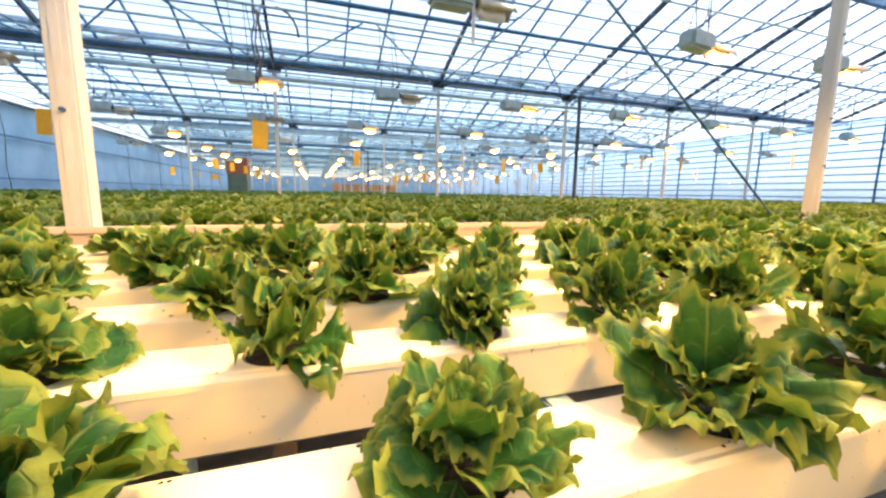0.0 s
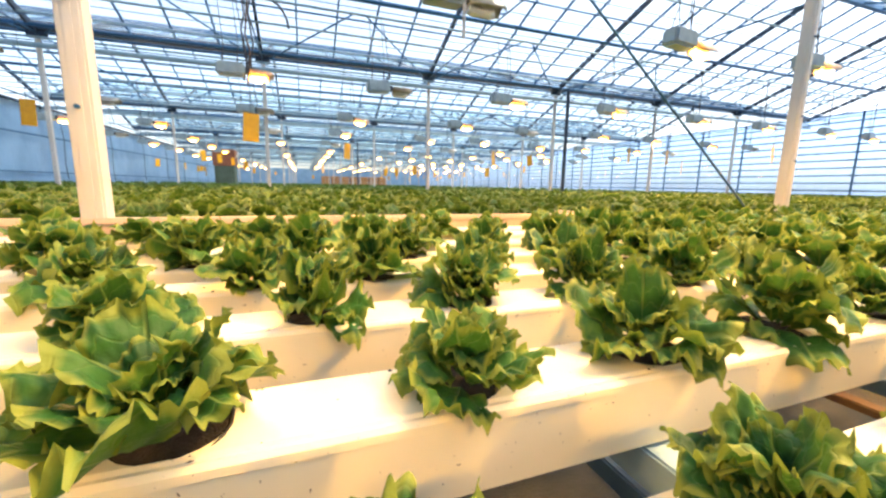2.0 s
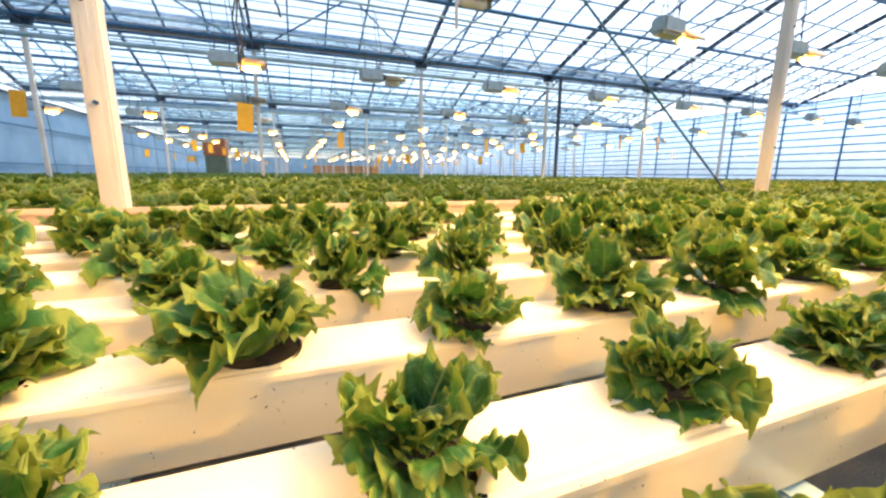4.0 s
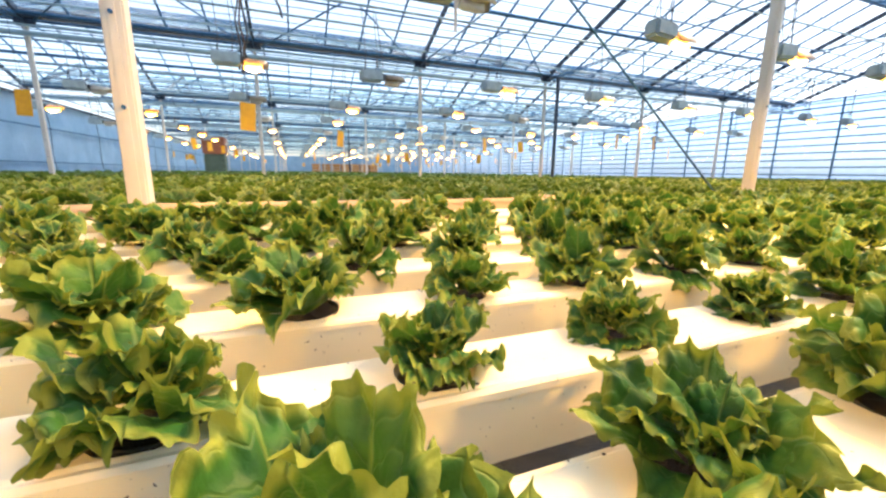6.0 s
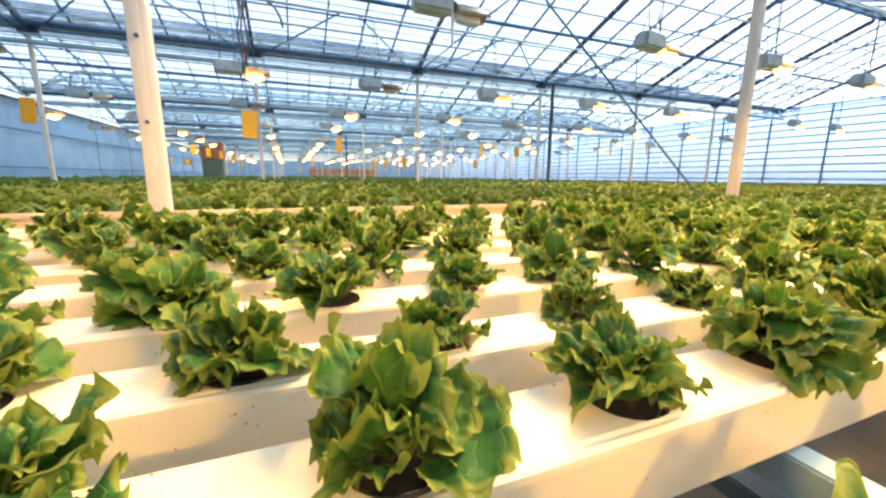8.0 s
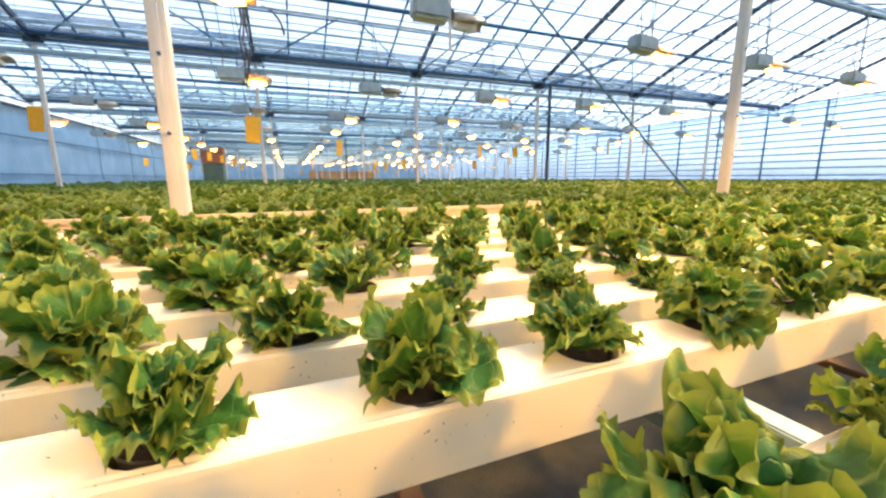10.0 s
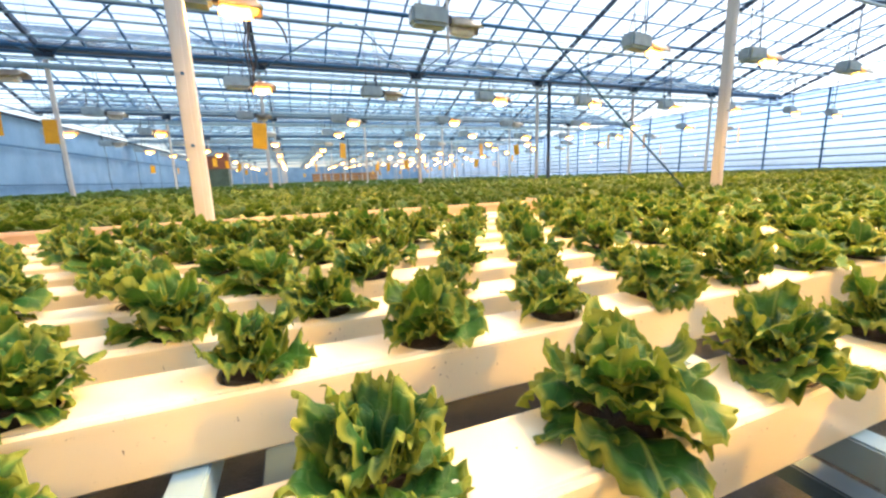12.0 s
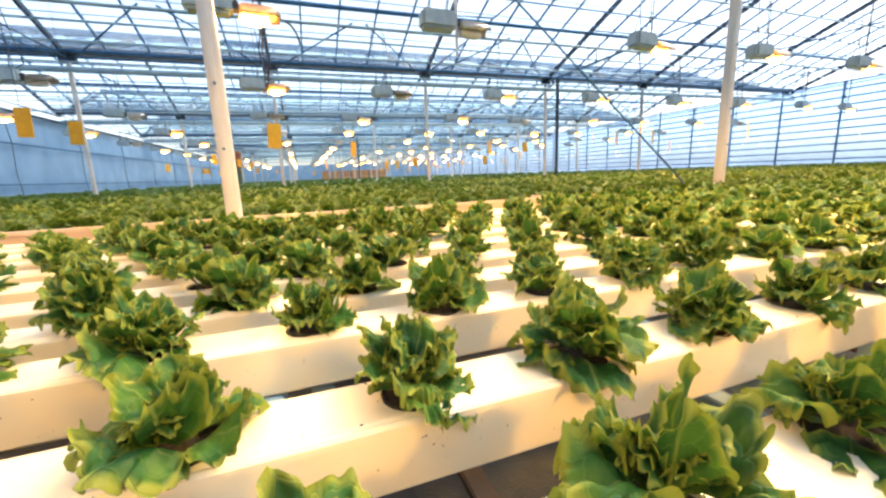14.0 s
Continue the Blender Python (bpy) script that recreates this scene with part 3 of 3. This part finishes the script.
# ---- the far field of lettuce ----
def field(y0, y1, step, count, nu, nv, size, seed):
    rng = np.random.default_rng(seed)
    kinds = [list(leaves_of(rng, nu, nv, count, size)) for _ in range(5)]
    chunks = []
    y = y0
    while y < y1:
        lo, hi = max(LEFT + 0.3, -3.0 - y * 1.1), min(RIGHT - 0.4, 2.5 + y * 2.9)
        x = lo + rng.uniform(0, step)
        while x < hi:
            a, s, h = rng.uniform(0, 6.28), rng.uniform(0.85, 1.2), rng.uniform(0.9, 1.15)
            ca, sa = math.cos(a) * s, math.sin(a) * s
            jx, jy = x + rng.uniform(-0.2, 0.2) * step, y + rng.uniform(-0.2, 0.2) * step
            for pts, faces, uv in kinds[int(rng.integers(0, 5))]:
                q = np.stack([pts[:, 0] * ca - pts[:, 1] * sa + jx, pts[:, 0] * sa + pts[:, 1] * ca + jy, pts[:, 2] * h + TOP], -1)
                chunks.append((q, faces, uv))
            x += step
        y += step * 0.95
    ob = new("lettuce_field", mesh_of("lettuce_field", chunks, FIELD))
    return tagged(ob, "dense field of green lettuce on far gutters", "lettuce", kind="stuff")


field(1.90, 4.2, 0.165, 11, 7, 4, 1.2, 1)
field(4.2, 8.5, 0.26, 9, 6, 4, 1.55, 2)
field(8.5, 18.0, 0.45, 8, 5, 3, 1.9, 3)
field(18.0, 60.0, 1.0, 6, 5, 3, 2.2, 4)
bench = empty("far_gutters", "rows of white growing gutters under the lettuce field", "gutter")
y = 1.86
while y < 12:
    part("gutter", boxed(LEFT + 0.4, RIGHT - 0.5, y, y + 0.10, 0.763, TOP - 0.002), PLASTIC, bench)
    y += 0.215 if y < 4 else 0.43
part("bed", boxed(LEFT + 0.4, RIGHT - 0.5, 12.2, 60, 0.74, TOP - 0.02), PLASTIC, bench)
for x in range(-8, 19, 3):
    part("leg", boxed(x - 0.03, x + 0.03, 2.1, 12.3, 0.70, 0.762), PALE, bench)
    for yy in (2.2, 6.0, 11.0, 20.0, 35.0):
        part("leg", boxed(x - 0.03, x + 0.03, yy, yy + 0.06, 0.0, 0.70 if yy < 12 else 0.74), PALE, bench)


# ---- lamps ----
def grow_lamp(lit):
    lamp = empty("grow_lamp", "grey sodium grow lamp with open reflector, hung on wires" + (", lit" if lit else ", unlit"), "lamp", "grow lamps")
    bm = boxed(-0.33, 0.06, -0.10, 0.10, -0.02, 0.17, bevel=0.03)
    part("case", bm, CASE, lamp)
    part("connector", boxed(0.06, 0.11, -0.05, 0.05, 0.02, 0.11, bevel=0.01), CABLE, lamp)
    bm = bmesh.new()
    rings = []
    for x, w, h in ((0.11, 0.06, 0.10), (0.15, 0.11, 0.12), (0.40, 0.12, 0.11), (0.46, 0.09, 0.07)):
        rings.append([bm.verts.new((x, -w * math.cos(math.pi * i / 10), -0.01 + h * math.sin(math.pi * i / 10))) for i in range(11)])
    for a, b in zip(rings, rings[1:]):
        for i in range(10):
            bm.faces.new((a[i], b[i], b[i + 1], a[i + 1])).smooth = True
    bmesh.ops.solidify(bm, geom=bm.faces[:], thickness=0.004)
    part("reflector", bm, HOOD, lamp)
    part("bulb", bar([(0.115, 0, -0.012), (0.15, 0, -0.024), (0.30, 0, -0.030), (0.36, 0, -0.018)], 0.046, 10), BULB if lit else DIM, lamp)
    if lit:
        part("arc_tube", bar([(0.17, 0, -0.055), (0.28, 0, -0.058)], 0.030, 8), ARC, lamp)
    for x in (-0.24, -0.04):
        part("wire", bar([(x, -0.05, 0.17), (x + 0.03, 0, 0.42), (x, 0, 1.15)], 0.006, 5), CABLE, lamp)
        part("wire", bar([(x, 0.05, 0.17), (x + 0.03, 0, 0.42)], 0.006, 5), CABLE, lamp)
    part("cable", bar([(0.0, 0.0, 0.17), (0.10, 0.05, 0.26), (0.06, 0.02, 0.6), (0.0, 0.0, 1.1)], 0.008, 5), CABLE, lamp)
    return lamp


LAMP_X = [-6.3, -4.1, -1.05, 1.15, 4.2, 6.35, 8.95, 11.2, 14.0, 16.2]
LAMP_Z = 2.63
LAMP_ROW = {1: [-6.3, -4.1, -0.82, 1.32, 4.2, 6.4, 8.95], 2: [-6.3, -4.1, -0.85, 1.35, 3.8, 6.2, 8.9, 11.2, 14.0, 16.2]}
lit_one, dark_one = None, None
rng = np.random.default_rng(4)
for j in range(-2, 16):
    y = -0.05 + 3.45 * j
    for x in LAMP_ROW.get(j, LAMP_X):
        lit = rng.random() < 0.72
        if j == 1:
            lit = x not in (1.32,)
        if j == 2:
            lit = x not in (1.35, -4.1)
        m = pose(x + rng.uniform(-0.05, 0.05), y + rng.uniform(-0.05, 0.05), LAMP_Z + rng.uniform(-0.03, 0.03), 0, rng.uniform(-3, 3), rng.uniform(-6, 6))
        proto = lit_one if lit else dark_one
        if proto:
            copy_thing(proto, m)
        else:
            proto = grow_lamp(lit)
            proto.matrix_basis = m
            if lit:
                lit_one = proto
            else:
                dark_one = proto
        if lit and -2 <= j <= 2 and -5 < x < 10:
            glowlamp = new("lamp_light", bpy.data.lights.new("lamp_light", "SPOT"))
            glowlamp.data.energy, glowlamp.data.color = LAMP, (1.0, 0.53, 0.11)
            glowlamp.data.spot_size, glowlamp.data.spot_blend, glowlamp.data.shadow_soft_size = radians(158), 0.35, 0.18
            glowlamp.matrix_basis = pose(x + 0.27, y, LAMP_Z - 0.06)
    tagged(obj("lamp_rail", bar([(LEFT, y, LAMP_Z + 1.15), (RIGHT, y, LAMP_Z + 1.15)], 0.022), PALE), "pale pipe that carries a row of lamps", "pipe", "lamp rails", kind="structure")


# ---- sticky cards and distant things ----
def sticky_card(x, y, z, turn, tilt=0, top=4.0, w=0.21, h=0.40):
    card = empty("sticky_card", "yellow sticky insect card hanging on a string", "insect card", "sticky cards")
    card.matrix_basis = pose(x, y, z, 0, 0, turn)
    bm = boxed(-w / 2, w / 2, -0.002, 0.002, -h / 2, h / 2)
    for v in bm.verts:
        v.co.y += 0.03 * (v.co.x / w) ** 2
    part("sheet", bm, CARD, card).matrix_basis = pose(0, 0, 0, 0, tilt, 0)
    part("string", bar([(0, 0, h / 2 - 0.01), (0, 0, top - z)], 0.003, 4), CABLE, card)
    return card


CARDS = [(-0.69, 6.30, 1.82, 12, 4), (-4.0, 8.0, 2.05, -8, 3), (-3.9, 6.4, 2.02, -12, 3), (8.75, 8.7, 1.96, 60, 3), (9.76, 8.32, 1.93, 55, 8), (10.27, 5.95, 1.90, 40, 20)]
for c in CARDS:
    sticky_card(*c, top=roof_z(c[1]) + 0.002)
rng = np.random.default_rng(9)
for k in range(46):
    y = -0.05 + 3.45 * int(3 + 12.9 * rng.random() ** 1.1)
    sticky_card(rng.choice([-7.5, -3.4, 0.7, 4.8, 8.9, 13.0, 17.0]) + rng.uniform(-0.5, 0.5), y, rng.uniform(1.7, 2.2), rng.uniform(-80, 80), rng.uniform(-8, 8), LAMP_Z + 1.15)

tank = empty("machine_cabinet", "tall green cabinet with a rust-red top by the film wall", "cabinet")
part("body", boxed(-5.0, -3.9, 27.0, 28.0, 0.0, 2.0, bevel=0.03), GREEN, tank)
part("top", boxed(-5.05, -3.85, 26.95, 28.05, 2.002, 3.0, bevel=0.03), BRICKRED, tank)
part("door", boxed(-4.85, -4.05, 26.97, 26.995, 0.3, 1.9, bevel=0.008), GREEN, tank)
for k in range(7):
    x = 2.6 + 1.35 * k
    crate = empty("crate_stack", "stack of brown wooden crates at the far end", "crates", "crates")
    for j in range(5):
        part("crate", boxed(x, x + 1.15, 58.0, 59.1, 0.01 + 0.42 * j, 0.40 + 0.42 * j, bevel=0.02), CRATE, crate)


# ---- hanging cables and strips by the lamps ----
bundle = empty("cable_bundle", "bundle of brown and black cables hanging by a lamp", "cables")
for k, (dx, dz) in enumerate(((0.0, 0.0), (0.05, 0.04), (0.10, -0.05))):
    pts = [(-0.78 + dx + 0.03 * math.sin(2.1 * i + k), 6.85 + 0.02 * k, 3.78 - dz - i * 0.24) for i in range(6)]
    part("cable", bar(pts, 0.014, 6), RUST if k == 1 else CABLE, bundle)
hose = [(-0.45 + 0.32 * math.sin(a), 6.85, 3.78 + 0.02 - 0.42 * (1 - math.cos(a))) for a in (0, 0.3, 0.6, 0.9, 1.2, 1.5)]
part("hose", bar(hose, 0.018, 6), CABLE, bundle)
strip = tagged(obj("hanging_strip", boxed(1.38, 1.41, 3.38, 3.385, 2.35, 3.78), POST), "narrow white plastic strip hanging from a lamp pipe", "strip")


# ---- crumbs of soil on the gutter lids ----
rng = np.random.default_rng(21)
P, F = [], []
for k, y in enumerate(GUTTER_Y[1:10], 1):
    for c in range(15, 29):
        x = G_START + phase(k) + STEP * c
        for _ in range(int(rng.integers(2, 7))):
            a, far = rng.uniform(0, 6.28), rng.uniform(0.040, 0.085)
            px, py, r = x + far * math.cos(a), y + np.clip(far * math.sin(a), -0.040, 0.040), rng.uniform(0.0008, 0.0022)
            if (px - x) ** 2 + (py - y) ** 2 < 0.041 ** 2:
                continue
            o = len(P)
            P += [(px + r * rng.uniform(0.7, 1.6) * math.cos(b), py + r * math.sin(b), TOP + 0.0003) for b in (0.3, 1.6, 2.9, 4.2, 5.5)] + [(px, py, TOP + r)]
            F += [(o + i, o + (i + 1) % 5, o + 5) for i in range(5)]
me = bpy.data.meshes.new("soil_crumbs")
me.from_pydata(P, [], F)
me.materials.append(SOIL)
tagged(new("soil_crumbs", me), "dark crumbs of soil scattered on the gutter lids", "soil", kind="stuff")
